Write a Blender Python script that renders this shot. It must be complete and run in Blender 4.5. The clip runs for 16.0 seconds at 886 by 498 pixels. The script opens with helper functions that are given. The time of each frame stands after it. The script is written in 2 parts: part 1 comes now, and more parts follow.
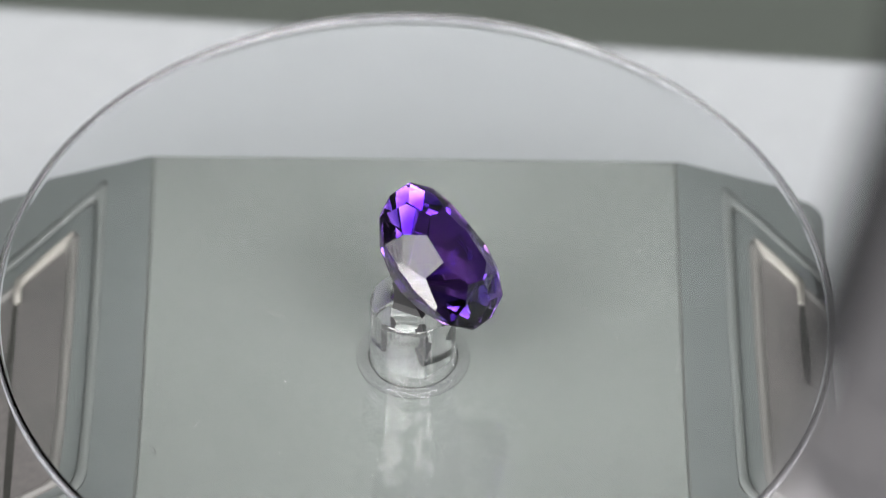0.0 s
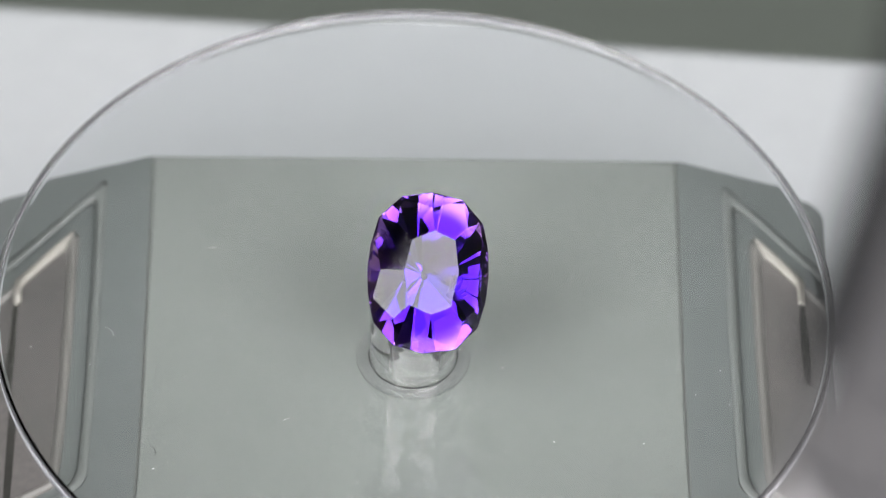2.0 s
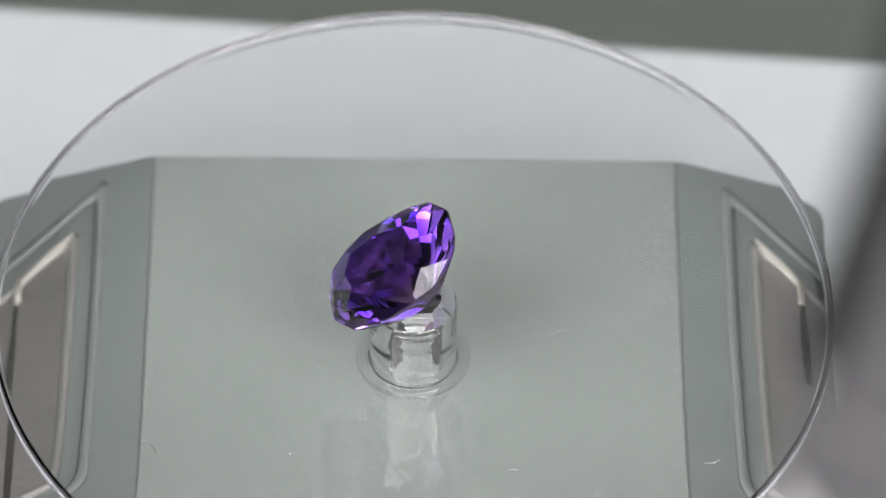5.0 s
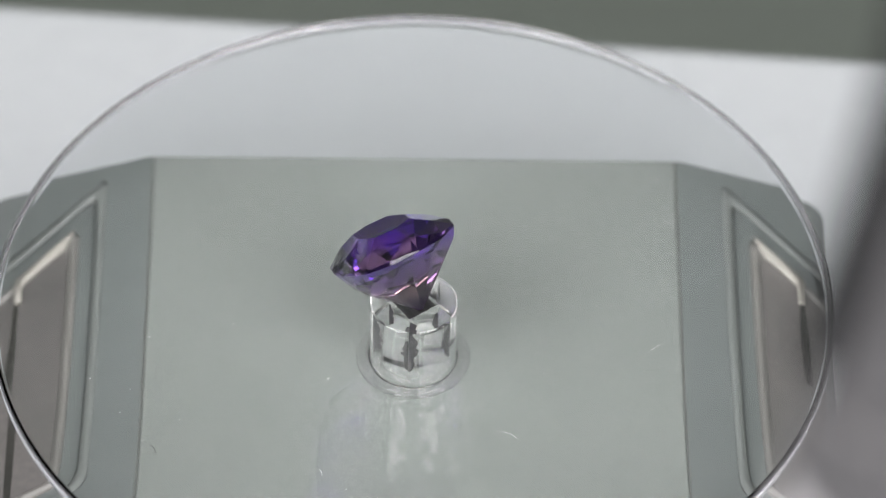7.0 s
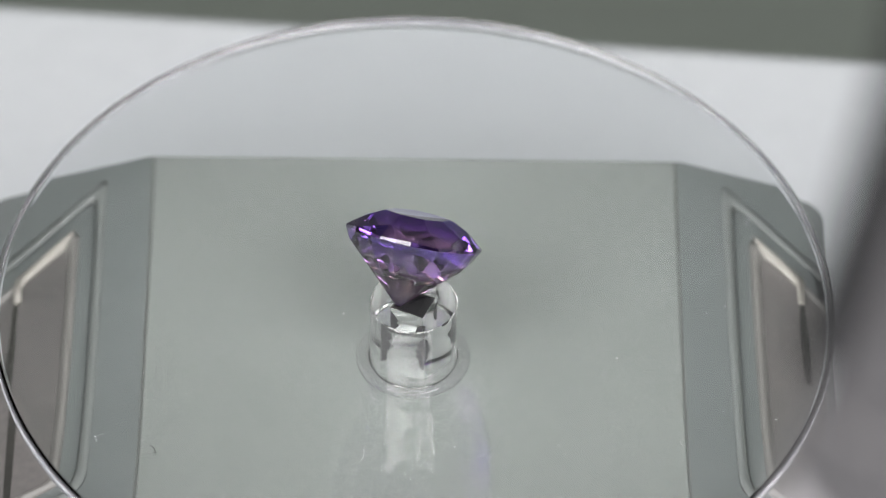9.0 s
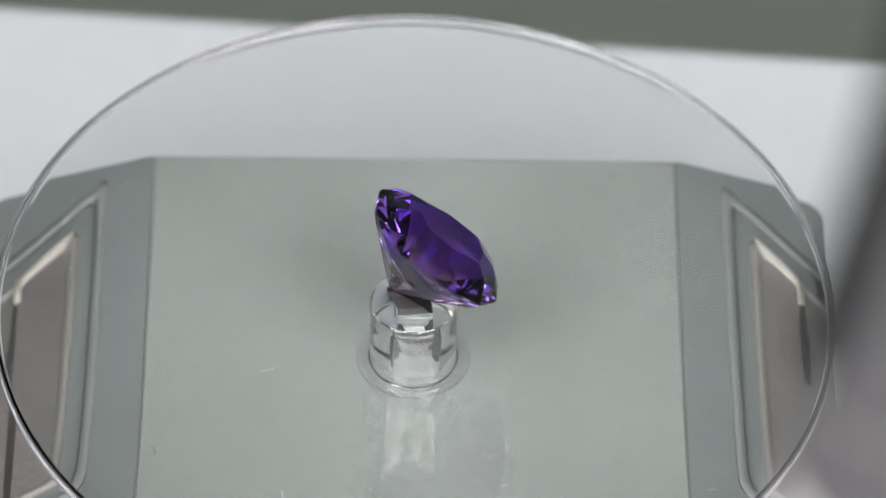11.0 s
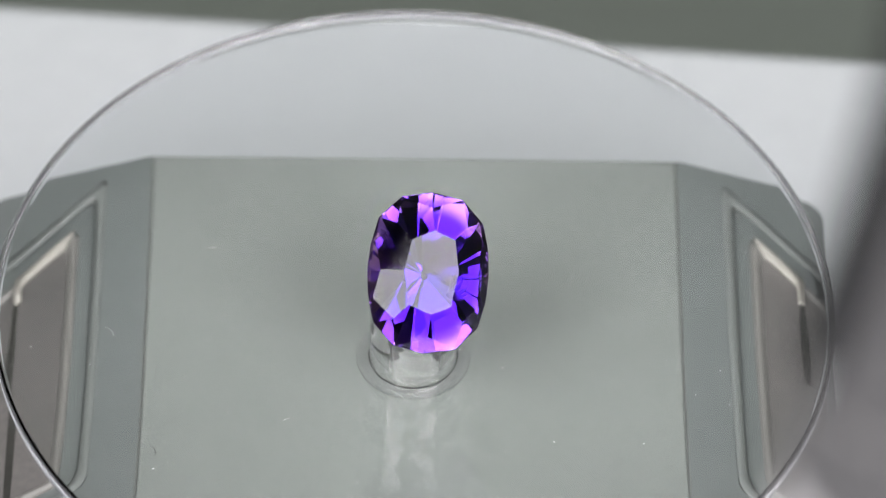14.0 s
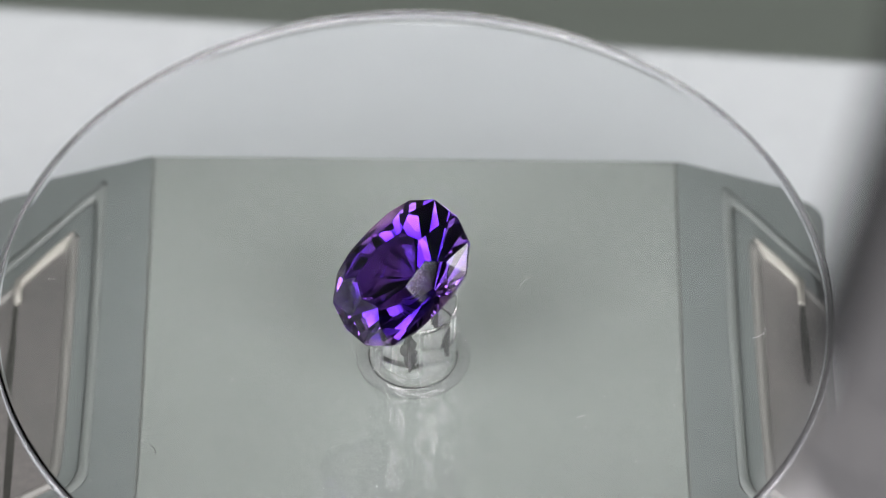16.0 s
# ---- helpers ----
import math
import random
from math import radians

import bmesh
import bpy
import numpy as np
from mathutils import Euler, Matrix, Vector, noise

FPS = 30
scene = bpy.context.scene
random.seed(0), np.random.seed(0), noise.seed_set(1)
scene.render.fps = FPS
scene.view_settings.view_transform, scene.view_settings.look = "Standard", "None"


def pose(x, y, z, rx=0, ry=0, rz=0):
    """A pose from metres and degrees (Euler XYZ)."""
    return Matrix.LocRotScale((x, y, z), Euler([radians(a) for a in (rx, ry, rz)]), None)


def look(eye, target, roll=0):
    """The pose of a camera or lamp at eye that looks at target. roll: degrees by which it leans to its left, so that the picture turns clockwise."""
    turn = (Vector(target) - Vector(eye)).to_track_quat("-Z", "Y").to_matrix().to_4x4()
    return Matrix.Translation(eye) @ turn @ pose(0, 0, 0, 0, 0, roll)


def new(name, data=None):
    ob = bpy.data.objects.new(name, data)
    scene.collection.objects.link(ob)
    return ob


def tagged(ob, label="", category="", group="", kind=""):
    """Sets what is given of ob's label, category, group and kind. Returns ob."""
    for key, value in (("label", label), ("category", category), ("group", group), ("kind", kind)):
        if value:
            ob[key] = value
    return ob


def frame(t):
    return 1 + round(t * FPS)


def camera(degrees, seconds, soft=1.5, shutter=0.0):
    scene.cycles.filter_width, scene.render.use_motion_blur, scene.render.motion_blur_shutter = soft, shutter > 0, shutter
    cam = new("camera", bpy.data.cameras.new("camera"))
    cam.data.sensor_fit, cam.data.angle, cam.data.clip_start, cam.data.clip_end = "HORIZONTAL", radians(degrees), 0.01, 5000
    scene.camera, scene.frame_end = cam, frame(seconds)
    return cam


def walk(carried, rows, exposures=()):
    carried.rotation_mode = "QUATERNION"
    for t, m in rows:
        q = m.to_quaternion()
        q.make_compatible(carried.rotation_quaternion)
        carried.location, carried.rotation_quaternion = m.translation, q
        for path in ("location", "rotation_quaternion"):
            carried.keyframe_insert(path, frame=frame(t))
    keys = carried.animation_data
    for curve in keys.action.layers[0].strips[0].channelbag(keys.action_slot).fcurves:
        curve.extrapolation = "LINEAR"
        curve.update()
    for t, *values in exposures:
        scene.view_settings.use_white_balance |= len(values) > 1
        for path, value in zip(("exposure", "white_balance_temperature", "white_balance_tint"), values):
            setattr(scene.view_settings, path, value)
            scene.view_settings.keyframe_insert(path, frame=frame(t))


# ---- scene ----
cam = camera(9.957, 16.0, soft=1.0)
EYE = (0.003306, -0.377772, 0.416939)
TILT = pose(*EYE, 90 - 46.6, 0, 0)
walk(cam, [(0.0, TILT), (16.0, TILT)])
cam.data.dof.use_dof = True
cam.data.dof.focus_distance = 0.550
cam.data.dof.aperture_fstop = 21.0

MM = 0.001
PERIOD = 12.0          # seconds for one turn of the glass and the stone
scene.view_settings.exposure = -0.22


# ---- light ----
def softbox(name, place, target, wide, high, watts, colour):
    lamp = bpy.data.lights.new(name, "AREA")
    lamp.shape, lamp.size, lamp.size_y, lamp.energy, lamp.color = "RECTANGLE", wide, high, watts, colour
    ob = new(name, lamp)
    ob.matrix_world = look(place, target)
    return ob


world = bpy.data.worlds.new("world")
scene.world = world
world.use_nodes = True
world.node_tree.nodes["Background"].inputs["Color"].default_value = (0.9, 0.95, 1.0, 1)
world.node_tree.nodes["Background"].inputs["Strength"].default_value = 0.3

# a softbox on either side of the camera, each with a bright tube along its lower edge, and a fill panel added above
def beside(name, az, el, far, wide, high, watts, colour):
    a, e = radians(az), radians(el)
    place = Vector((math.cos(a) * math.cos(e), math.sin(a) * math.cos(e), math.sin(e))) * far + Vector((0, 0, 0.016))
    return softbox(name, place, (0, 0, 0.016), wide, high, watts, colour)


WARM = (1.0, 0.985, 0.97)
for az, tube_az, tube in ((-58.0, -64.5, 0.19), (-130.5, -119.0, 0.22)):
    beside("softbox_lamp", az, 42.0, 0.60, 0.385, 0.31, 3.2, WARM)
    beside("tube_lamp", tube_az, 33.0, 0.56, tube, 0.07, 0.50, (1.0, 0.985, 0.98))
# guessed fill panel above the camera, added to brighten the stone
beside("softbox_lamp", -92.0, 65.0, 0.68, 0.60, 0.20, 1.9, WARM)


# ---- materials ----
def material(name):
    m = bpy.data.materials.new(name)
    m.use_nodes = True
    nt = m.node_tree
    return m, nt, nt.nodes["Principled BSDF"]


def ramp(nt, fac, stops):
    r = nt.nodes.new("ShaderNodeValToRGB")
    el = r.color_ramp.elements
    while len(el) < len(stops):
        el.new(0.5)
    for e, (p, c) in zip(el, stops):
        e.position, e.color = p, (*c, 1)
    nt.links.new(fac, r.inputs["Fac"])
    return r.outputs["Color"]


def noise_node(nt, scale, detail=4.0, rough=0.55):
    co = nt.nodes.new("ShaderNodeTexCoord")
    n = nt.nodes.new("ShaderNodeTexNoise")
    n.inputs["Scale"].default_value, n.inputs["Detail"].default_value = scale, detail
    n.inputs["Roughness"].default_value = rough
    nt.links.new(co.outputs["Object"], n.inputs["Vector"])
    return n.outputs["Fac"]


def bump(nt, bsdf, height, strength, distance):
    b = nt.nodes.new("ShaderNodeBump")
    b.inputs["Strength"].default_value, b.inputs["Distance"].default_value = strength, distance
    nt.links.new(height, b.inputs["Height"])
    nt.links.new(b.outputs["Normal"], bsdf.inputs["Normal"])


def painted(name, dark, light, rough, scale=900.0, metallic=0.0, relief=0.00004, coarse=60.0):
    """Paint or plastic with a fine grain and a broad, faint unevenness."""
    m, nt, b = material(name)
    fine, broad = noise_node(nt, scale, 3), noise_node(nt, coarse, 5)
    mix = nt.nodes.new("ShaderNodeMath")
    mix.operation = "MULTIPLY_ADD"
    mix.inputs[1].default_value = 0.5
    half = nt.nodes.new("ShaderNodeMath")
    half.operation = "MULTIPLY"
    half.inputs[1].default_value = 0.5
    nt.links.new(broad, half.inputs[0])
    nt.links.new(fine, mix.inputs[0])
    nt.links.new(half.outputs[0], mix.inputs[2])
    nt.links.new(ramp(nt, mix.outputs[0], [(0.3, dark), (0.7, light)]), b.inputs["Base Color"])
    b.inputs["Roughness"].default_value, b.inputs["Metallic"].default_value = rough, metallic
    bump(nt, b, fine, 0.4, relief)
    return m


def flake_paint(name, dark, light):
    """Grey paint with small bright metal flakes."""
    m, nt, b = material(name)
    co = nt.nodes.new("ShaderNodeTexCoord")
    v = nt.nodes.new("ShaderNodeTexVoronoi")
    v.inputs["Scale"].default_value = 8200.0
    nt.links.new(co.outputs["Object"], v.inputs["Vector"])
    sep = nt.nodes.new("ShaderNodeSeparateColor")
    nt.links.new(v.outputs["Color"], sep.inputs["Color"])
    broad = noise_node(nt, 45.0, 5)
    v2 = nt.nodes.new("ShaderNodeTexVoronoi")
    v2.inputs["Scale"].default_value = 11500.0
    nt.links.new(co.outputs["Object"], v2.inputs["Vector"])
    sep2 = nt.nodes.new("ShaderNodeSeparateColor")
    nt.links.new(v2.outputs["Color"], sep2.inputs["Color"])
    big = ramp(nt, sep.outputs[0], [(0.0, (0, 0, 0)), (0.975, (0, 0, 0)), (1.0, (0.5, 0.5, 0.5))])
    small = ramp(nt, sep2.outputs[0], [(0.0, (0, 0, 0)), (0.64, (0, 0, 0)), (1.0, (0.42, 0.42, 0.42))])
    add = nt.nodes.new("ShaderNodeMix")
    add.data_type, add.blend_type = "RGBA", "ADD"
    add.inputs["Factor"].default_value = 1.0
    nt.links.new(big, add.inputs["A"])
    nt.links.new(small, add.inputs["B"])
    flakes = add.outputs["Result"]
    base = ramp(nt, broad, [(0.3, dark), (0.7, light)])
    mix = nt.nodes.new("ShaderNodeMix")
    mix.data_type = "RGBA"
    nt.links.new(flakes, mix.inputs["Factor"])
    nt.links.new(base, mix.inputs["A"])
    mix.inputs["B"].default_value = (0.55, 0.57, 0.54, 1)
    nt.links.new(mix.outputs["Result"], b.inputs["Base Color"])
    b.inputs["Roughness"].default_value, b.inputs["Metallic"].default_value = 0.42, 0.25
    bump(nt, b, sep.outputs[1], 0.12, 0.00002)
    return m


def clear(name, colour, ior, rough=0.0):
    m, nt, b = material(name)
    b.inputs["Base Color"].default_value = (*colour, 1)
    b.inputs["Roughness"].default_value = rough
    b.inputs["IOR"].default_value = ior
    b.inputs["Transmission Weight"].default_value = 1.0
    return m


M_PANEL = flake_paint("silver_grey_flake_paint", (0.170, 0.184, 0.180), (0.194, 0.208, 0.204))
M_SIDE = painted("grey_plastic", (0.117, 0.130, 0.130), (0.140, 0.153, 0.153), 0.45)
M_RIDGE = painted("pale_grey_moulding", (0.135, 0.146, 0.144), (0.16, 0.17, 0.168), 0.45)
M_INSET = painted("brownish_grey_panel", (0.096, 0.094, 0.092), (0.152, 0.142, 0.139), 0.4, coarse=85.0)
M_PALE = painted("dull_satin_moulding", (0.145, 0.14, 0.136), (0.18, 0.174, 0.168), 0.35)
M_BRIGHT = painted("pale_glint_edge", (0.26, 0.245, 0.225), (0.36, 0.345, 0.315), 0.3, coarse=250.0)
M_GROOVE = painted("dark_seam", (0.09, 0.095, 0.09), (0.12, 0.125, 0.12), 0.6)
M_SLOT = painted("black_slot_shade", (0.02, 0.02, 0.018), (0.04, 0.039, 0.036), 0.6)
M_WHITE = painted("white_laminate", (0.585, 0.61, 0.64), (0.64, 0.665, 0.695), 0.5, scale=300.0, coarse=14.0)
M_WALL = painted("grey_green_wall_paint", (0.52, 0.54, 0.50), (0.58, 0.60, 0.56), 0.8, scale=120.0, coarse=3.0, relief=0.0004)
M_FLOOR = painted("grey_green_floor", (0.64, 0.705, 0.65), (0.71, 0.775, 0.72), 0.7, scale=90.0, coarse=3.0, relief=0.0004)
M_DARK = painted("dark_grey_wall_paint", (0.07, 0.07, 0.072), (0.09, 0.09, 0.092), 0.8, scale=120.0, coarse=3.0, relief=0.0004)
M_CEIL = painted("white_ceiling_paint", (0.66, 0.67, 0.66), (0.72, 0.73, 0.72), 0.85, scale=120.0, coarse=4.0)
M_GLASS = clear("clear_glass", (0.915, 0.93, 0.93), 1.5)
M_GROUND = clear("ground_glass", (0.70, 0.70, 0.77), 1.5, 0.22)
M_GROUND.node_tree.nodes["Principled BSDF"].inputs["Transmission Weight"].default_value = 0.88
M_ACRYL = clear("clear_acrylic", (0.99, 0.99, 0.995), 1.49)
M_ACRYL.node_tree.nodes["Principled BSDF"].inputs["Coat Weight"].default_value = 0.5
M_ACRYL.node_tree.nodes["Principled BSDF"].inputs["Coat Roughness"].default_value = 0.0
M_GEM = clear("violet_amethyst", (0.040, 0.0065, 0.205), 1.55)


def path_tint_gem():
    """Surface tint in place of light absorbed along its path: deep violet in the middle, greyer towards the point,
    paler and rosier towards the thin rim.
    """
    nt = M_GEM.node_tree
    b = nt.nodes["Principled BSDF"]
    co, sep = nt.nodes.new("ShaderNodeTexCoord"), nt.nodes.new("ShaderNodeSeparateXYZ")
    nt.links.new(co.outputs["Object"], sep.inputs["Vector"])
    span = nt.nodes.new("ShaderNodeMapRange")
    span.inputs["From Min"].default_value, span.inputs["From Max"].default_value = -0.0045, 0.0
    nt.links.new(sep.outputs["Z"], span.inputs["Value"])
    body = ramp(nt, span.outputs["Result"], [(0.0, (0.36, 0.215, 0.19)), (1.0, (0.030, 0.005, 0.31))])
    flat = nt.nodes.new("ShaderNodeVectorMath")
    flat.operation = "MULTIPLY"
    flat.inputs[1].default_value = (1 / 0.0068, 1 / 0.0087, 0)
    nt.links.new(co.outputs["Object"], flat.inputs[0])
    size = nt.nodes.new("ShaderNodeVectorMath")
    size.operation = "LENGTH"
    nt.links.new(flat.outputs["Vector"], size.inputs[0])
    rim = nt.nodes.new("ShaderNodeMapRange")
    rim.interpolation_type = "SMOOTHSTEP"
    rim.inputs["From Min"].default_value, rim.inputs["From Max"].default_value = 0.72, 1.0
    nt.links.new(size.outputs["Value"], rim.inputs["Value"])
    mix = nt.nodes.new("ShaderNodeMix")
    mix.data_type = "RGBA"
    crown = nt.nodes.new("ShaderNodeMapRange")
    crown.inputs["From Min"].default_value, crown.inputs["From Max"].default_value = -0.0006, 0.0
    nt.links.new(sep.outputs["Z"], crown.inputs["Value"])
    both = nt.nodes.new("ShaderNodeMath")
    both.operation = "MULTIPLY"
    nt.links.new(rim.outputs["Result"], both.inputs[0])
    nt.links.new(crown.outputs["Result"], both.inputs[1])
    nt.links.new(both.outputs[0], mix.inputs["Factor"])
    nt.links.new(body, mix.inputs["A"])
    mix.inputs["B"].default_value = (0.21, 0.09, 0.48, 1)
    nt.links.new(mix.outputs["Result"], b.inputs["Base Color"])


path_tint_gem()


def haze(name, colour, share):
    """A thin hazy film: mostly clear, with a little dull scatter."""
    m, nt, b = material(name)
    b.inputs["Base Color"].default_value = (*colour, 1)
    b.inputs["Roughness"].default_value = 0.4
    t, mix = nt.nodes.new("ShaderNodeBsdfTransparent"), nt.nodes.new("ShaderNodeMixShader")
    vary = noise_node(nt, 500.0, 3)
    r = nt.nodes.new("ShaderNodeMapRange")
    r.inputs["To Min"].default_value, r.inputs["To Max"].default_value = share * 0.6, share * 1.4
    nt.links.new(vary, r.inputs["Value"])
    nt.links.new(r.outputs["Result"], mix.inputs["Fac"])
    nt.links.new(t.outputs["BSDF"], mix.inputs[1])
    nt.links.new(b.outputs["BSDF"], mix.inputs[2])
    nt.links.new(mix.outputs["Shader"], nt.nodes["Material Output"].inputs["Surface"])
    return m


M_GLUE = clear("clear_glue", (0.92, 0.905, 0.925), 1.47, 0.0)
M_SMEAR = painted("putty_smear", (0.022, 0.022, 0.025), (0.045, 0.045, 0.048), 0.5, scale=2500.0)
M_VEIL = haze("pale_feather", (0.9, 0.85, 0.95), 0.4)
M_PUTTY = painted("black_putty", (0.008, 0.008, 0.009), (0.02, 0.02, 0.022), 0.5, scale=1500.0)
M_ROD = painted("dark_tube_side", (0.010, 0.010, 0.011), (0.015, 0.015, 0.016), 0.4, scale=500.0)
M_ROD.node_tree.nodes["Principled BSDF"].inputs["Specular IOR Level"].default_value = 0.08
M_SLEEVE = painted("grey_satin_sleeve", (0.052, 0.049, 0.052), (0.066, 0.062, 0.066), 0.4, scale=500.0)
M_COLLAR = painted("pale_grey_lacquer", (0.33, 0.315, 0.33), (0.40, 0.385, 0.40), 0.4, scale=500.0)
M_BLACK = painted("black_rubber", (0.012, 0.012, 0.013), (0.02, 0.02, 0.02), 0.5, scale=700.0)
M_LINT = painted("pale_lint", (0.6, 0.6, 0.6), (0.8, 0.8, 0.8), 0.8)


# ---- mesh helpers ----
SKEW = Matrix(((1, 0, 0, 0), (-0.014, 1, 0, 0), (0, 0, 1, 0), (0, 0, 0, 1)))      # the base is not quite square


def finish(name, bm, mat, smooth=False):
    bmesh.ops.recalc_face_normals(bm, faces=bm.faces[:])
    me = bpy.data.meshes.new(name)
    bm.to_mesh(me)
    bm.free()
    me.materials.append(mat)
    if smooth:
        me.shade_smooth()
    return me


def thing(name, label, category, kind="", place=None):
    ob = new(name)
    if place is not None:
        ob.matrix_world = place
    return tagged(ob, label, category, "", kind)


def part(name, bm, mat, parent, label="", smooth=False):
    if parent.name == "turntable_base":
        bm.transform(SKEW)
    ob = new(name, finish(name, bm, mat, smooth))
    ob.parent = parent
    if label:
        ob["label"] = label
    return ob


def solid(name, bm, mat, label, category, kind="", smooth=False):
    return tagged(new(name, finish(name, bm, mat, smooth)), label, category, "", kind)


def prism(points, low, high, bm=None, bevel=0.0):
    """An upright prism on a ring of (x, y) corners."""
    bm = bm or bmesh.new()
    a = [bm.verts.new((x, y, low)) for x, y in points]
    b = [bm.verts.new((x, y, high)) for x, y in points]
    n = len(points)
    bm.faces.new(a[::-1])
    bm.faces.new(b)
    for i in range(n):
        bm.faces.new((a[i], a[(i + 1) % n], b[(i + 1) % n], b[i]))
    if bevel:
        bmesh.ops.bevel(bm, geom=bm.edges[:], offset=bevel, segments=2, affect="EDGES", profile=0.5)
    return bm


def box(x0, x1, y0, y1, z0, z1, bevel=0.0):
    return prism([(x0, y0), (x1, y0), (x1, y1), (x0, y1)], z0, z1, None, bevel)


def turned(profile, steps=96, bm=None, closed=True):
    """A body of revolution round z from (radius, height) pairs; radius 0 closes to a point."""
    bm = bm or bmesh.new()
    rings = []
    for r, z in profile:
        if r == 0:
            rings.append([bm.verts.new((0, 0, z))])
        else:
            rings.append([bm.verts.new((r * math.cos(2 * math.pi * k / steps), r * math.sin(2 * math.pi * k / steps), z)) for k in range(steps)])
    pairs = list(zip(rings, rings[1:]))
    if closed and profile[0][0] > 0:
        pairs.append((rings[-1], rings[0]))
    for p, q in pairs:
        for k in range(steps):
            j = (k + 1) % steps
            ring = [p[k % len(p)], p[j % len(p)], q[j % len(q)], q[k % len(q)]]
            ring = list(dict.fromkeys(ring))
            if len(ring) > 2:
                bm.faces.new(ring)
    return bm


# ---- the room ----
def build_room():
    w, d, lo, hi, t = 1.3, 1.3, -0.79, 1.5, 0.1
    solid("floor", box(-w, w, -d, d, lo - t, lo), M_FLOOR, "plain grey-green floor below the white table", "floor", "structure")
    solid("ceiling", box(-w, w, -d, d, hi, hi + t), M_CEIL, "plain white painted ceiling", "ceiling", "structure")
    for name, b in (("wall_north", box(-w, w, d, d + t, lo, hi)), ("wall_south", box(-w, w, -d - t, -d, lo, hi)),
                    ("wall_east", box(w, w + t, -d, d, lo, hi)), ("wall_west", box(-w - t, -w, -d, d, lo, hi))):
        # the unseen south wall is made dark so the stone shows black facets
        dark = name == "wall_south"
        solid(name, b, M_DARK if dark else M_WALL, "unseen dark grey wall added to give the stone its darks" if dark else "plain grey-green painted wall", "wall", "structure")


TABLE_Z = -0.045


def build_table():
    # the far edge runs slightly askew to the device
    t = thing("table", "white laminate table top with a straight far edge", "table")
    far = lambda x: 0.0982 - 0.0919 * (x - 0.0033)
    part("tabletop", prism([(-0.6, -0.75), (0.6, -0.75), (0.6, far(0.6)), (-0.6, far(-0.6))], TABLE_Z - 0.022, TABLE_Z, None, 0.0015), M_WHITE, t)
    for x in (-0.54, 0.54):
        for y in (-0.7, 0.01):
            part("leg", box(x - 0.02, x + 0.02, y - 0.02, y + 0.02, -0.79, TABLE_Z - 0.022, 0.002), M_WHITE, t)


# ---- the grey device under the glass ----
HALF, BACK, FRONT = 30.2, 34.6, -40.0      # mm
TOP, FALL = -5.0, 0.354                   # height of the top, fall of the sides
REACH = {-1: 50.0, 1: 47.7}               # the two sides are not equally wide


def slope_z(x):
    return TOP - (abs(x) - HALF) * FALL


def slab_on_slope(side, ring, low, high, bm=None):
    """A plate that follows the sloping side; ring holds (x, y) in mm, low and high are heights over the slope."""
    bm = bm or bmesh.new()
    a = [bm.verts.new((side * x * MM, y * MM, (slope_z(x) + low) * MM)) for x, y in ring]
    b = [bm.verts.new((side * x * MM, y * MM, (slope_z(x) + high) * MM)) for x, y in ring]
    n = len(ring)
    bm.faces.new(a[::-1])
    bm.faces.new(b)
    for i in range(n):
        bm.faces.new((a[i], a[(i + 1) % n], b[(i + 1) % n], b[i]))
    return bm


def shrink(ring, d):
    """The ring moved inwards by d, edge by edge; the ring runs counter-clockwise."""
    n, out = len(ring), []
    for i in range(n):
        p, c, q = (Vector(ring[(i + k) % n]) for k in (-1, 0, 1))
        u, v = (c - p).normalized(), (q - c).normalized()
        nu, nv = Vector((-u.y, u.x)), Vector((-v.y, v.x))
        m = (nu + nv) / (1 + nu.dot(nv))
        out.append(tuple(c + m * d))
    return out


def rounded(ring, r, steps=5):
    """Round off the corners of a ring."""
    n, out = len(ring), []
    for i in range(n):
        p, c, q = (Vector(ring[(i + k) % n]) for k in (-1, 0, 1))
        a, b = c + (p - c).normalized() * r, c + (q - c).normalized() * r
        for k in range(steps + 1):
            s = k / steps
            out.append(tuple(a * (1 - s) ** 2 + c * 2 * s * (1 - s) + b * s * s))
    return out


def moulding(side, base, start, width, radius, low, crest, steps=4):
    """A rounded ridge that follows a closed ring on the slope, from start to start + width inside the base ring."""
    bm = bmesh.new()
    rows = []
    for k in range(steps + 1):
        s = k / steps
        h = low + (crest - low) * math.sin(math.pi * s)
        rows.append([bm.verts.new((side * x * MM, y * MM, (slope_z(x) + h) * MM)) for x, y in rounded(shrink(base, start + width * s), radius)])
    n = len(rows[0])
    for p, q in zip(rows, rows[1:] + rows[:1]):
        for i in range(n):
            j = (i + 1) % n
            bm.faces.new((p[i], p[j], q[j], q[i]))
    return bm


def trimmed(bm, side, reach):
    """Cut off what lies beyond a reach from the middle, and close the cut."""
    bmesh.ops.bisect_plane(bm, geom=bm.verts[:] + bm.edges[:] + bm.faces[:], plane_co=(side * reach * MM, 0, 0), plane_no=(side, 0, 0), clear_outer=True, dist=1e-7)
    bmesh.ops.holes_fill(bm, edges=[e for e in bm.edges if e.is_boundary])
    return bm


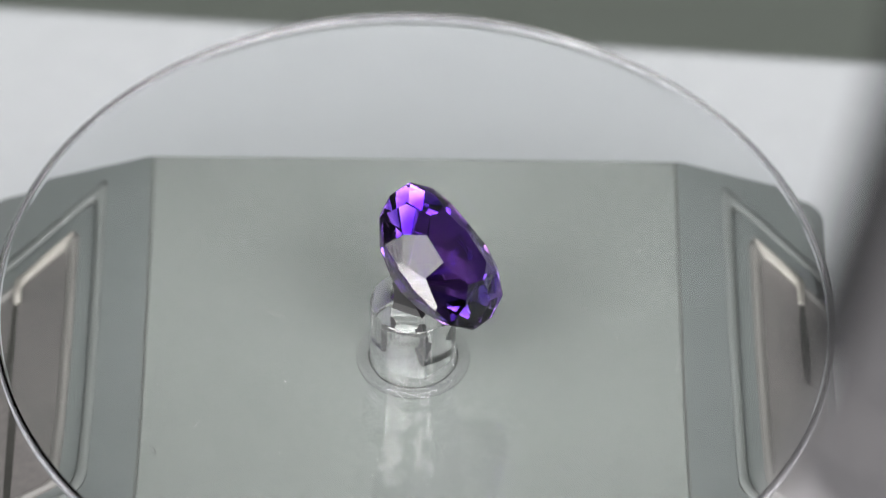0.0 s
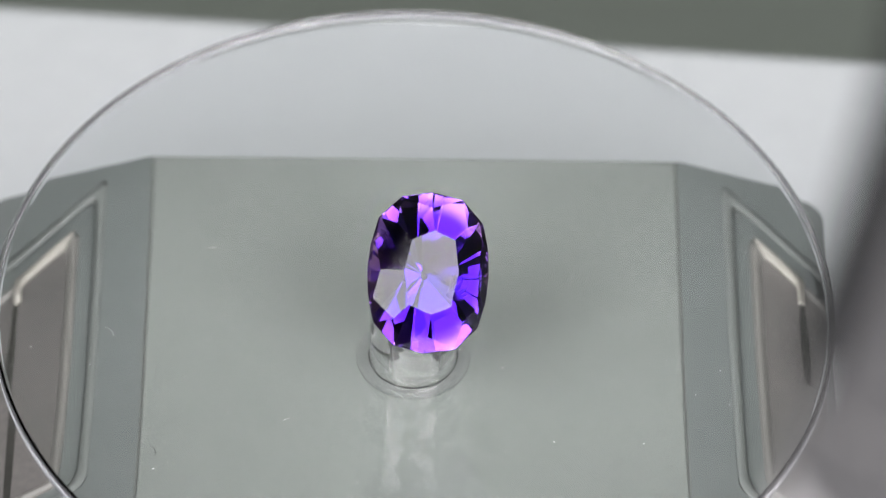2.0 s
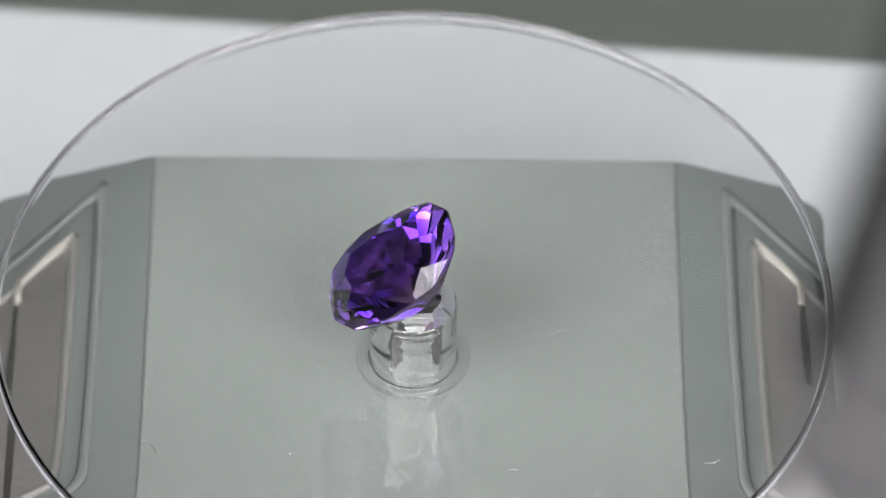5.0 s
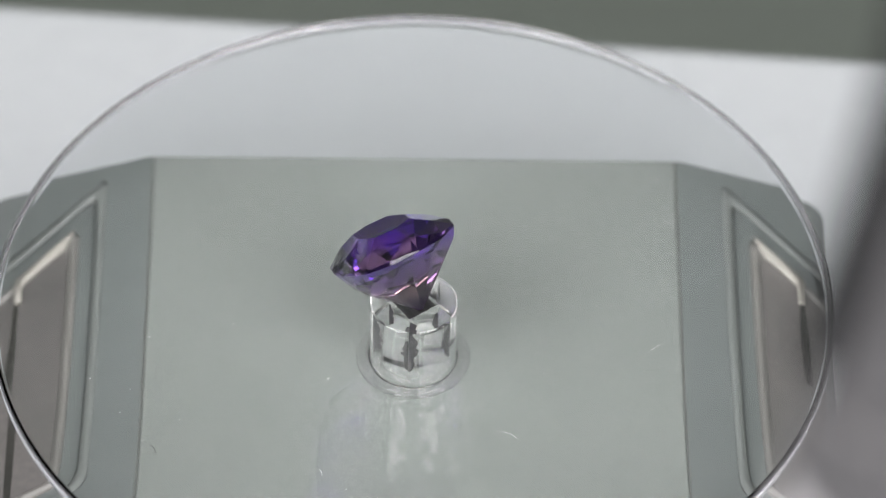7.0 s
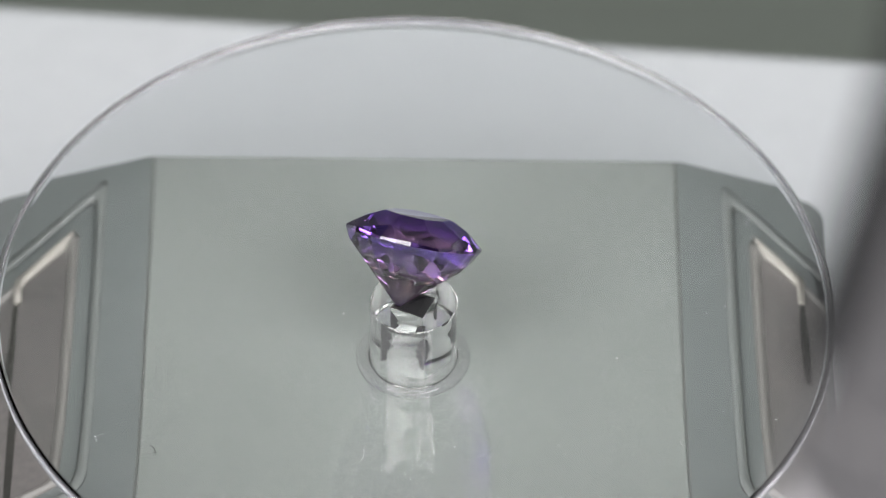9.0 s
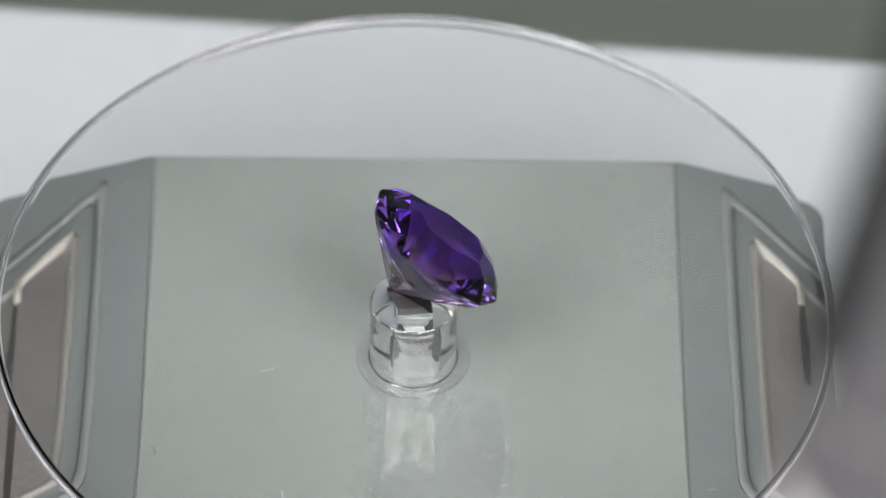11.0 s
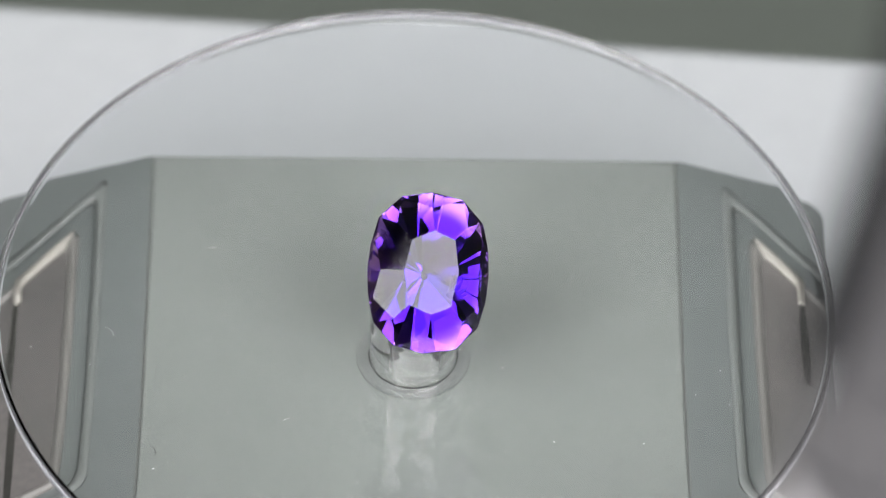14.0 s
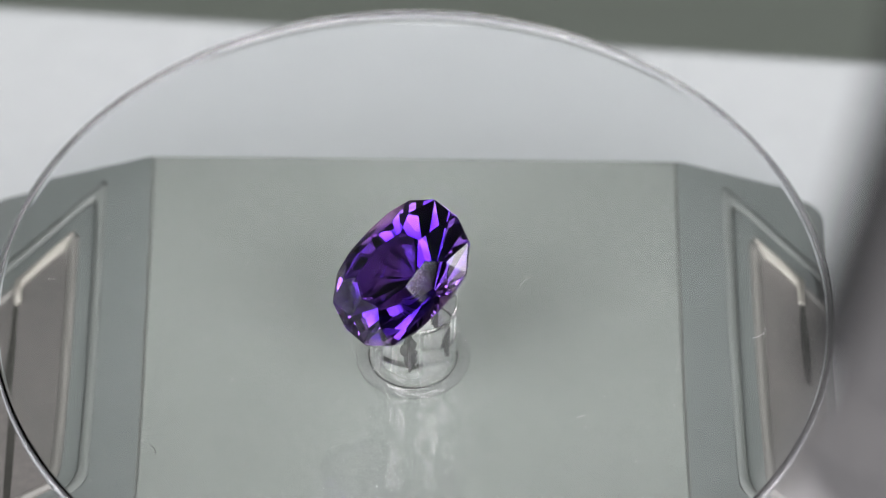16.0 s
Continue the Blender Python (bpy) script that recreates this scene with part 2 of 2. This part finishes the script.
def build_device():
    d = thing("turntable_base", "grey box-shaped base with a flake-painted top and sloping sides", "base")
    # body under the plates
    body = bmesh.new()
    L, R = REACH[-1], REACH[1]
    sec = [(-L, TABLE_Z / MM), (R, TABLE_Z / MM), (R, slope_z(R) - 2.2), (HALF + 0.5, TOP - 2.2), (-HALF - 0.5, TOP - 2.2), (-L, slope_z(L) - 2.2)]
    f = [body.verts.new((x * MM, FRONT * MM, z * MM)) for x, z in sec]
    b = [body.verts.new((x * MM, (BACK - 2.6) * MM, z * MM)) for x, z in sec]
    body.faces.new(f)
    body.faces.new(b[::-1])
    for i in range(6):
        body.faces.new((f[i], b[i], b[(i + 1) % 6], f[(i + 1) % 6]))
    part("body", body, M_SIDE, d, "grey plastic body")
    top = box((-HALF + 0.12) * MM, (HALF - 0.12) * MM, FRONT * MM, BACK * MM, (TOP - 2.2) * MM, TOP * MM, 0.00025)
    part("top_plate", top, M_PANEL, d, "silver-grey top plate with fine metal flakes")
    for side in (-1, 1):
        part("seam", prism([(side * (HALF - 0.10) * MM, FRONT * MM), (side * (HALF + 0.12) * MM, FRONT * MM), (side * (HALF + 0.12) * MM, BACK * MM), (side * (HALF - 0.10) * MM, BACK * MM)],
                           (TOP - 2.2) * MM, (TOP - 0.12) * MM), M_GROOVE, d, "dark narrow seam")
        # the sloping face round the recess
        OUT = REACH[side]
        hole = [(35.4, -13.4), (OUT - 1.0, -17.6), (OUT - 1.0, 33.0 - (OUT - 36.4) * 0.92), (35.4, 32.8)]
        hole_r = rounded(hole, 1.2)
        bm = bmesh.new()
        n = len(hole_r)
        # a flat frame between the outer outline and the recess: quads to the nearest point of the outline's box
        def onto(p):
            c = Vector((41.4, 8.0))
            v = Vector(p) - c
            k = min(((HALF + 0.14 - c.x) / v.x if v.x < 0 else (OUT - c.x) / v.x) if abs(v.x) > 1e-6 else 1e9,
                    ((FRONT - c.y) / v.y if v.y < 0 else (BACK - c.y) / v.y) if abs(v.y) > 1e-6 else 1e9)
            return tuple(c + v * k)
        ins, outs = list(hole_r), [onto(p) for p in hole_r]
        corners = [(HALF + 0.14, FRONT), (OUT, FRONT), (OUT, BACK), (HALF + 0.14, BACK)]
        vi = [bm.verts.new((side * x * MM, y * MM, slope_z(x) * MM)) for x, y in ins]
        vo = [bm.verts.new((side * x * MM, y * MM, slope_z(x) * MM)) for x, y in outs]
        for i in range(n):
            j = (i + 1) % n
            face = [vi[i], vo[i]]
            for c in corners:
                a, b2 = Vector(outs[i]), Vector(outs[j])
                cross_x = min(a.x, b2.x) - 1e-3 <= c[0] <= max(a.x, b2.x) + 1e-3
                cross_y = min(a.y, b2.y) - 1e-3 <= c[1] <= max(a.y, b2.y) + 1e-3
                if cross_x and cross_y and (a - Vector(c)).length > 2e-3 and (b2 - Vector(c)).length > 2e-3 and abs(a.x - b2.x) > 2e-3 and abs(a.y - b2.y) > 2e-3:
                    arc = [c]
                    if c == (OUT, BACK):
                        arc = [(OUT - 2.5 + 2.5 * math.cos(u), BACK - 2.5 + 2.5 * math.sin(u)) for u in [math.pi / 12 * k for k in range(7)]]
                    face += [bm.verts.new((side * x * MM, y * MM, slope_z(x) * MM)) for x, y in arc]
            face += [vo[j], vi[j]]
            bm.faces.new(face)
        ext = bmesh.ops.extrude_face_region(bm, geom=bm.faces[:])
        bmesh.ops.translate(bm, verts=[v for v in ext["geom"] if isinstance(v, bmesh.types.BMVert)], vec=(0, 0, -1.9 * MM))
        face_plate = part("side_plate", bm, M_SIDE, d, "sloping mid-grey side plate")
        # mouldings and inset run on to the outer edge of the slope
        deep = [hole[0], (OUT + 3.0, hole[1][1] - 2.0), (OUT + 3.0, hole[2][1] - 4.0), hole[3]]
        part("moulding", trimmed(moulding(side, deep, -0.1, 1.3, 2.0, -0.2, 0.16, 6), side, OUT - 0.2), M_RIDGE, d, "raised moulding round a recess", True)
        part("recess_floor", slab_on_slope(side, rounded(shrink(hole, 0.9), 1.8), -1.6, -0.75), M_SIDE, d)
        part("inner_moulding", trimmed(moulding(side, deep, 2.8, 1.5, 2.0, -0.9, -0.1, 6), side, OUT - 0.35), M_PALE, d, "dull inner moulding", True)
        part("inset", trimmed(slab_on_slope(side, rounded(shrink(deep, 4.1), 0.8), -1.5, -0.55), side, OUT - 0.3), M_INSET, d, "brownish-grey satin inset panel")
        # a flat dark strip on the inset paints the shade of a gap
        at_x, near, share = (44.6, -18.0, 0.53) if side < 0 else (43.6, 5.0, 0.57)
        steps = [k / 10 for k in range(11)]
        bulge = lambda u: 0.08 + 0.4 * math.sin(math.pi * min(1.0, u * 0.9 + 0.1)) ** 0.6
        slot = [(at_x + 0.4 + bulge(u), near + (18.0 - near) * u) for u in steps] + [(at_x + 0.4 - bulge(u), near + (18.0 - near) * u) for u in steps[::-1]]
        part("slot", slab_on_slope(side, slot, -1.0, -0.52), M_SLOT, d, "dark strip for the shade in a narrow slot along the inset")
        # the highlight on the moulding's upper edge is laid on as a pale strip
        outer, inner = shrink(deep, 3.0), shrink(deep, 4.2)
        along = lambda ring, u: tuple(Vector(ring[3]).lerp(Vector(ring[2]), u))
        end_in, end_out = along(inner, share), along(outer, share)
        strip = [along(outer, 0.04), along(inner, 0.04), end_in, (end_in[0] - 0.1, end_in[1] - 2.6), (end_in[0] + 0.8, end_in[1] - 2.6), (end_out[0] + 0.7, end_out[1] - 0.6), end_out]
        part("bright_edge", slab_on_slope(side, rounded(strip, 0.4), -0.5, 0.06), M_BRIGHT, d, "edge of the inner moulding with its highlight painted pale", True)
    hub = turned([(0, TOP * MM), (2.6 * MM, TOP * MM), (2.6 * MM, -3.6 * MM), (2.4 * MM, -3.42 * MM), (0, -3.42 * MM)], 48)
    part("hub", hub, M_PANEL, d, "small grey hub that carries the glass")
    return d


# ---- what turns ----
def build_dish():
    """A shallow watch-glass dish with a finely ground, rounded rim."""
    R, sag, th, mid_th, edge = 46.1, 9.4, 1.85, 3.45, 0.5
    inner = R - edge
    n = 26
    radii = [inner * k / n for k in range(n)] + [inner - 0.6, inner - 0.15, inner - 0.03, inner]
    curve = lambda r: sag * (0.65 * (r / R) ** 2 + 0.35 * (r / R) ** 4)
    prof = [(r, curve(r)) for r in radii]
    top, low = curve(inner) - edge, curve(inner) - th + edge
    for k in range(1, 6):
        a = math.pi / 2 * (1 - k / 5)
        prof.append((inner + edge * math.cos(a), top + edge * math.sin(a)))
    for k in range(0, 5):
        a = -math.pi / 2 * k / 5
        prof.append((inner + edge * math.cos(a), low + edge * math.sin(a)))
    under = lambda r: curve(r) - mid_th + (mid_th - th) * (r / inner) ** 2      # a little thicker in the middle
    prof += [(r, under(r)) for r in reversed(radii)]
    dish = solid("glass_dish", turned([(r * MM, z * MM) for r, z in prof], 160), M_GLASS, "shallow round clear glass dish with a ground rim", "dish", "", True)
    dish.data.materials.append(M_GROUND)
    for f in dish.data.polygons:
        if f.center.xy.length > (inner + 0.6 * edge) * MM and f.center.z < (top + 0.7 * edge) * MM:
            f.material_index = 1
    dish.visible_shadow = False
    return dish


HOLE, POST_R, POST_H = 1.92, 4.8, 9.03       # mm


def build_post():
    p = thing("display_post", "clear acrylic cylinder post with a square hole", "stand")
    bm = bmesh.new()
    steps = 64
    ang = [2 * math.pi * k / steps for k in range(steps)]
    prof = [(POST_R - 0.35, 0.02), (POST_R - 0.08, 0.14), (POST_R, 0.4), (POST_R, POST_H - 0.15), (POST_R - 0.15, POST_H)]
    rings = [[bm.verts.new((r * math.cos(a) * MM, r * math.sin(a) * MM, z * MM)) for a in ang] for r, z in prof]
    for a, b in zip(rings, rings[1:]):
        for k in range(steps):
            bm.faces.new((a[k], a[(k + 1) % steps], b[(k + 1) % steps], b[k]))

    def square(a):
        c, s = math.cos(a), math.sin(a)
        k = HOLE / max(abs(c), abs(s))
        return c * k, s * k
    lo, hi = 0.3, POST_H
    sq = {z: [bm.verts.new((square(a)[0] * MM, square(a)[1] * MM, z * MM)) for a in ang] for z in (lo, hi)}
    for k in range(steps):
        j = (k + 1) % steps
        bm.faces.new((rings[-1][k], rings[-1][j], sq[hi][j], sq[hi][k]))
        bm.faces.new((sq[hi][k], sq[hi][j], sq[lo][j], sq[lo][k]))
    bm.faces.new(sq[lo])
    # the foot is glued to the glass, so it has no face of its own there
    part("body", bm, M_ACRYL, p).visible_shadow = False
    # a clear collar of glue round the foot, thin at its outer edge
    outline = [(4.83, 0.012), (6.24, 0.012), (6.27, 0.018)]
    outline += [(4.83 + 1.43 * (1 - u), 0.022 + 0.34 * u ** 4) for u in (0.03, 0.15, 0.3, 0.45, 0.6, 0.75, 0.88, 1.0)]
    part("glue_collar", turned([(r * MM, z * MM) for r, z in outline], 96), M_GLUE, p, "clear collar of glue", True).visible_shadow = False
    # dark flecks of putty smeared on the walls of the square hole, beside its corners
    rng = random.Random(11)
    for side in range(4):
        turn = Matrix.Rotation(math.pi / 2 * side, 4, "Z")
        for way in (-1, 1):
            top, low = rng.uniform(6.4, 8.2), rng.uniform(1.2, 3.2)
            inner, outer = [], []
            for k in range(13):
                z = low + (top - low) * k / 12
                swell = math.sin(math.pi * (k + 0.4) / 12.8) ** 0.7
                inner.append((HOLE * 0.985, z))
                outer.append((HOLE * 0.985 - swell * rng.uniform(0.55, 1.05), z))
            bm = bmesh.new()
            ring = [bm.verts.new((-(HOLE + 0.02) * MM, way * y * MM, z * MM)) for y, z in inner + outer[::-1]]
            face = bm.faces.new(ring)
            ext = bmesh.ops.extrude_face_region(bm, geom=[face])
            bmesh.ops.translate(bm, verts=[v for v in ext["geom"] if isinstance(v, bmesh.types.BMVert)], vec=(-0.015 * MM, 0, 0))
            bm.transform(turn)
            part("putty_smear", bm, M_SMEAR, p, "dark smear of putty")
    return p


def build_putty():
    h = HOLE - 0.04
    bm = bmesh.new()
    rows = []
    for z, s, dx, dy in ((POST_H - 2.2, 1.0, 0, 0), (POST_H - 0.55, 1.0, 0, 0), (POST_H + 0.1, 0.75, 0.3, 0.5), (9.8, 0.38, 0.85, 1.8), (10.3, 0.2, 0.85, 2.5)):
        ring = []
        for k in range(16):
            a = 2 * math.pi * k / 16
            c, q = math.cos(a), math.sin(a)
            m = h / max(abs(c), abs(q)) * s
            ring.append(bm.verts.new(((c * m + dx) * MM, (q * m + dy) * MM, z * MM)))
        rows.append(ring)
    for a, b in zip(rows, rows[1:]):
        for k in range(16):
            bm.faces.new((a[k], a[(k + 1) % 16], b[(k + 1) % 16], b[k]))
    bm.faces.new(rows[0][::-1])
    bm.faces.new(rows[-1])
    return solid("mounting_putty", bm, M_PUTTY, "dab of black putty in the post's square hole", "putty")


GEM_CENTRE = Vector((0.78, -2.80, 16.15))     # middle of the girdle in mm, when the table faces the camera
GEM_ELEV, GEM_AZ, GEM_SPIN = 48.63, -94.17, 10.8
CROWN, PAVILION, STAR, HOLLOW = 2.45, 8.0, 0.80, 0.06


def build_gem():
    """An oval brilliant, cut facet by facet: table, stars, mains and girdle facets above, mains and break facets below."""
    rad = [8.75, 8.72, 8.04, 6.95, 6.62, 6.95, 8.04, 8.72]      # girdle radii from the long axis on, every 22.5 degrees
    ang = [math.radians(22.5 * k) for k in range(16)]
    gird = [Vector((rad[k % 8] * math.sin(a), rad[k % 8] * math.cos(a), 0)) for k, a in enumerate(ang)]
    g = 0.2
    Z = Vector((0, 0, 1))
    bm = bmesh.new()
    bmesh.ops.create_cube(bm, size=40)

    def cut(a, b, c):
        """Grind away what lies beyond the plane through three points."""
        n = (b - a).cross(c - a).normalized()
        if n.dot(a + Vector((0, 0, 1.0))) < 0:
            n = -n
        bmesh.ops.bisect_plane(bm, geom=bm.verts[:] + bm.edges[:] + bm.faces[:], plane_co=a, plane_no=n, clear_outer=True, dist=1e-6)
        edges = [e for e in bm.edges if e.is_boundary]
        if edges:
            bmesh.ops.edgeloop_fill(bm, edges=edges)

    for k in range(16):
        a, b = gird[k], gird[(k + 1) % 16]
        cut(a, b, a + Z)
    # table
    top = Z * CROWN
    cut(top, top + Vector((1, 0, 0)), top + Vector((0, 1, 0)))
    # corners of the table towards the even girdle corners; a main from each edge of the table down to an odd one
    tips = [Vector((x, y, CROWN)) for x, y in ((0.15, 4.5), (2.45, 3.6), (3.0, 0.1), (2.35, -3.7), (0.2, -4.6), (-2.2, -3.7), (-2.9, 0.0), (-2.2, 3.4))]
    h = g + 0.10
    for k in range(8):
        cut(gird[2 * k + 1] + Z * h, tips[k], tips[(k + 1) % 8])
    mains = [(gird[2 * k + 1] + Z * h, (tips[(k + 1) % 8] - tips[k]).cross(gird[2 * k + 1] + Z * h - tips[k])) for k in range(8)]
    for k in range(8):
        # two girdle facets on each even corner, up to the edge where its mains meet
        (p1, n1), (p2, n2) = mains[k - 1], mains[k]
        way = n1.cross(n2)
        way = way / way.xy.length * (1 if way.xy.dot(gird[2 * k].xy) > 0 else -1)
        s = tips[k] + way * (STAR * gird[2 * k].length - tips[k].xy.length)
        for i in (2 * k - 1, 2 * k):
            a, b = (gird[j % 16] + Z * (h if j % 2 else 0.04) for j in (i, i + 1))
            cut(a, b, s)
    culet = Z * -PAVILION
    for k in range(8):
        p = gird[2 * k + 1] - Z * max(g, PAVILION - 0.93 * gird[2 * k + 1].length)
        cut(p, p + (gird[(2 * k + 2) % 16] - gird[2 * k]), culet)
    for k in range(8):
        # slimmer facets between the mains, down to the culet as well
        p = gird[2 * k] * 1.0
        p.z = -PAVILION + min(0.895, (PAVILION - g) / p.length * 0.97) * p.length
        cut(p, p + (gird[(2 * k + 1) % 16] - gird[2 * k - 1]), culet)
    for k in range(16):
        a, b = gird[k] - Z * g, gird[(k + 1) % 16] - Z * g
        c = (a + b) / 2
        cut(a, b, c * 0.8 - Z * (g + 0.2 * c.xy.length * 1.75))
    bmesh.ops.dissolve_limit(bm, angle_limit=radians(0.2), verts=bm.verts[:], edges=bm.edges[:])
    # the table is ground slightly hollow
    flat = max(bm.faces, key=lambda f: f.calc_center_median().z)
    rim = [v.co.copy() for v in flat.verts]
    ring = list(flat.verts)
    bm.faces.remove(flat)
    for step in range(1, 9):
        r = 1 - step / 9
        inner = [bm.verts.new((c.x * r, c.y * r, CROWN - HOLLOW * (1 - r * r))) for c in rim]
        for k in range(len(ring)):
            j = (k + 1) % len(ring)
            bm.faces.new((ring[k], ring[j], inner[j], inner[k])).smooth = True
            if step == 1:
                bm.edges.get((ring[k], ring[j])).smooth = False
        ring = inner
    bm.faces.new(ring).smooth = True
    bm.transform(Matrix.Scale(MM, 4))
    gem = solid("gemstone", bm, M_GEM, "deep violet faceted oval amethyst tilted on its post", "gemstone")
    # a fan of fine curved feathers inside the stone
    rng = random.Random(5)
    bm = bmesh.new()
    for k in range(6):
        turn, long, wide = -1.1 + 0.33 * k, rng.uniform(1.0, 1.8), rng.uniform(0.10, 0.22)
        rows = []
        for i in range(9):
            u = i / 8
            a = turn + 0.7 * u
            c = Vector((2.6 + (0.5 + long * u) * math.cos(a) - 0.8, -1.7 + (0.5 + long * u) * math.sin(a), -0.6 - 0.9 * u + 0.08 * k))
            off = Vector((-math.sin(a), math.cos(a), 0.6)) * wide * math.sin(math.pi * min(0.97, u + 0.06))
            rows.append([bm.verts.new((c + off * q) * MM) for q in (-1, 1)])
        for p, q in zip(rows, rows[1:]):
            bm.faces.new((p[0], p[1], q[1], q[0]))
    part("feather_inclusion", bm, M_VEIL, gem, "pale wispy feather inside the stone", True)
    return gem


def gem_pose():
    n = Vector((math.cos(radians(GEM_AZ)) * math.cos(radians(GEM_ELEV)), math.sin(radians(GEM_AZ)) * math.cos(radians(GEM_ELEV)), math.sin(radians(GEM_ELEV))))
    side = Vector((0, 0, 1)).cross(n).normalized()
    up = n.cross(side)
    s = radians(GEM_SPIN)
    a = up * math.cos(s) + side * math.sin(s)
    b = a.cross(n)
    m = Matrix((b, a, n)).transposed().to_4x4()
    return Matrix.Translation(GEM_CENTRE * MM) @ m


def build_hair():
    """A short curled hair on the grey top plate."""
    bm = bmesh.new()
    path = [Vector((-28.9 + 0.9 * u + 0.35 * math.sin(5 * u), -10.2 - 0.9 * u + 0.45 * math.cos(6 * u), TOP + 0.05)) for u in [k / 14 for k in range(15)]]
    rings = []
    for k, p in enumerate(path):
        d = (path[min(k + 1, 14)] - path[max(k - 1, 0)]).normalized()
        side = d.cross(Vector((0, 0, 1))).normalized() * 0.035
        up = Vector((0, 0, 0.035))
        rings.append([bm.verts.new((p + side * math.cos(a) + up * math.sin(a)) * MM) for a in (0, 2.1, 4.2)])
    for a, b in zip(rings, rings[1:]):
        for k in range(3):
            bm.faces.new((a[k], a[(k + 1) % 3], b[(k + 1) % 3], b[k]))
    bm.faces.new(rings[0])
    bm.faces.new(rings[-1])
    return solid("hair", bm, M_BLACK, "short dark curled hair on the grey plate", "hair")


def build_dust():
    """Lint and dust specks that lie on the glass and turn with it."""
    rng = random.Random(7)
    bm = bmesh.new()
    for _ in range(70):
        r, a = 43.0 * math.sqrt(rng.random()), rng.uniform(0, 2 * math.pi)
        if r < 7:
            continue
        z = 9.4 * (0.65 * (r / 46.1) ** 2 + 0.35 * (r / 46.1) ** 4) + 0.04
        size = rng.uniform(0.03, 0.085)
        m = Matrix.Translation(Vector((r * math.cos(a), r * math.sin(a), z)) * MM) @ Euler((0, 0, rng.uniform(0, 6.3))).to_matrix().to_4x4() @ Matrix.Diagonal((size * MM * rng.uniform(0.7, 2.2), size * MM, size * MM * 0.5, 1))
        bmesh.ops.create_icosphere(bm, subdivisions=1, radius=1.0, matrix=m)
    for _ in range(8):
        # short curled fibres
        r, a, bend = rng.uniform(14, 43), rng.uniform(0, 2 * math.pi), rng.uniform(-2.5, 2.5)
        head, long, rows = rng.uniform(0, 6.3), rng.uniform(0.8, 2.2), []
        p = Vector((r * math.cos(a), r * math.sin(a)))
        for k in range(9):
            q = p.length
            z = 9.4 * (0.65 * (q / 46.1) ** 2 + 0.35 * (q / 46.1) ** 4) + 0.04
            rows.append([bm.verts.new(Vector((p.x + 0.022 * math.cos(u), p.y + 0.022 * math.sin(u), z + 0.02 * (u > 2 and u < 4))) * MM) for u in (0, 2.1, 4.2)])
            p = p + Vector((math.cos(head), math.sin(head))) * long / 8
            head += bend / 8
        for m, o in zip(rows, rows[1:]):
            for k in range(3):
                bm.faces.new((m[k], m[(k + 1) % 3], o[(k + 1) % 3], o[k]))
    return solid("dust", bm, M_LINT, "pale dust specks and lint on the glass", "dust", "stuff")


# ---- the blurred pole near the camera ----
def build_pole():
    """A leaning stand: a grey tube in a thicker sleeve; a thin black rod added along its upper half is the tube's
    shaded side.
    """
    p = thing("lamp_stand", "leaning grey metal lamp stand with a black rod for its dark side", "lamp stand")
    foot, way = Vector((-0.0058, -0.1696, TABLE_Z)), Vector((0.1584, -0.0014, 0.98737)).normalized()
    turn = way.to_track_quat("Z", "Y").to_matrix().to_4x4()
    at = lambda z: (z - TABLE_Z) / way.z

    def tube(name, mat, lo, hi, r, what, shift=0.0, bevel=0.0004):
        bm = turned([(0, lo), (r - bevel, lo), (r, lo + bevel), (r, hi - bevel), (r - bevel, hi), (0, hi)], 40)
        bm.transform(Matrix.Translation(foot + Vector((shift, 0, 0))) @ turn)
        part(name, bm, mat, p, what, False)
    tube("tube", M_SLEEVE, at(0.184), at(0.40), 0.0040, "grey satin tube")
    tube("rod", M_ROD, at(0.188), at(0.40), 0.0013, "thin black rod added as the tube's dark side", -0.0056, 0.0002)
    tube("sleeve", M_SLEEVE, at(0.1757), at(0.1843), 0.0047, "thicker grey sleeve")
    tube("collar", M_COLLAR, 0.006, at(0.1757), 0.0048, "pale grey lower tube")
    base = turned([(0, 0), (0.03, 0), (0.03, 0.004), (0.027, 0.0075), (0, 0.0075)], 48)
    base.transform(Matrix.Translation(foot))
    part("foot", base, M_BLACK, p)


build_room()
build_table()
build_device()
dish = build_dish()
post = build_post()
putty = build_putty()
gem = build_gem()
dust = build_dust()
build_hair()
build_pole()


def motions():
    times = [0.5 * k for k in range(33)]
    # the glass, the post and the stone turn together, clockwise from above
    axis = pose(0, 0, 0, -0.6, 0.77, 0)
    spin = lambda t: axis @ pose(0, 0, 0, 0, 0, -360.0 / PERIOD * (t - 2.5))
    seat = gem_pose()
    wobble = pose(0, 0, 0, 0.85, 0, 12)
    walk(dish, [(t, spin(t) @ wobble) for t in times])
    walk(dust, [(t, spin(t) @ wobble) for t in times])
    walk(post, [(t, spin(t) @ pose(0, 0, 0, 0, 0, -9.0)) for t in times])
    walk(putty, [(t, spin(t) @ pose(0, 0, 0, 0, 0, -9.0)) for t in times])
    walk(gem, [(t, spin(t) @ seat) for t in times])


motions()
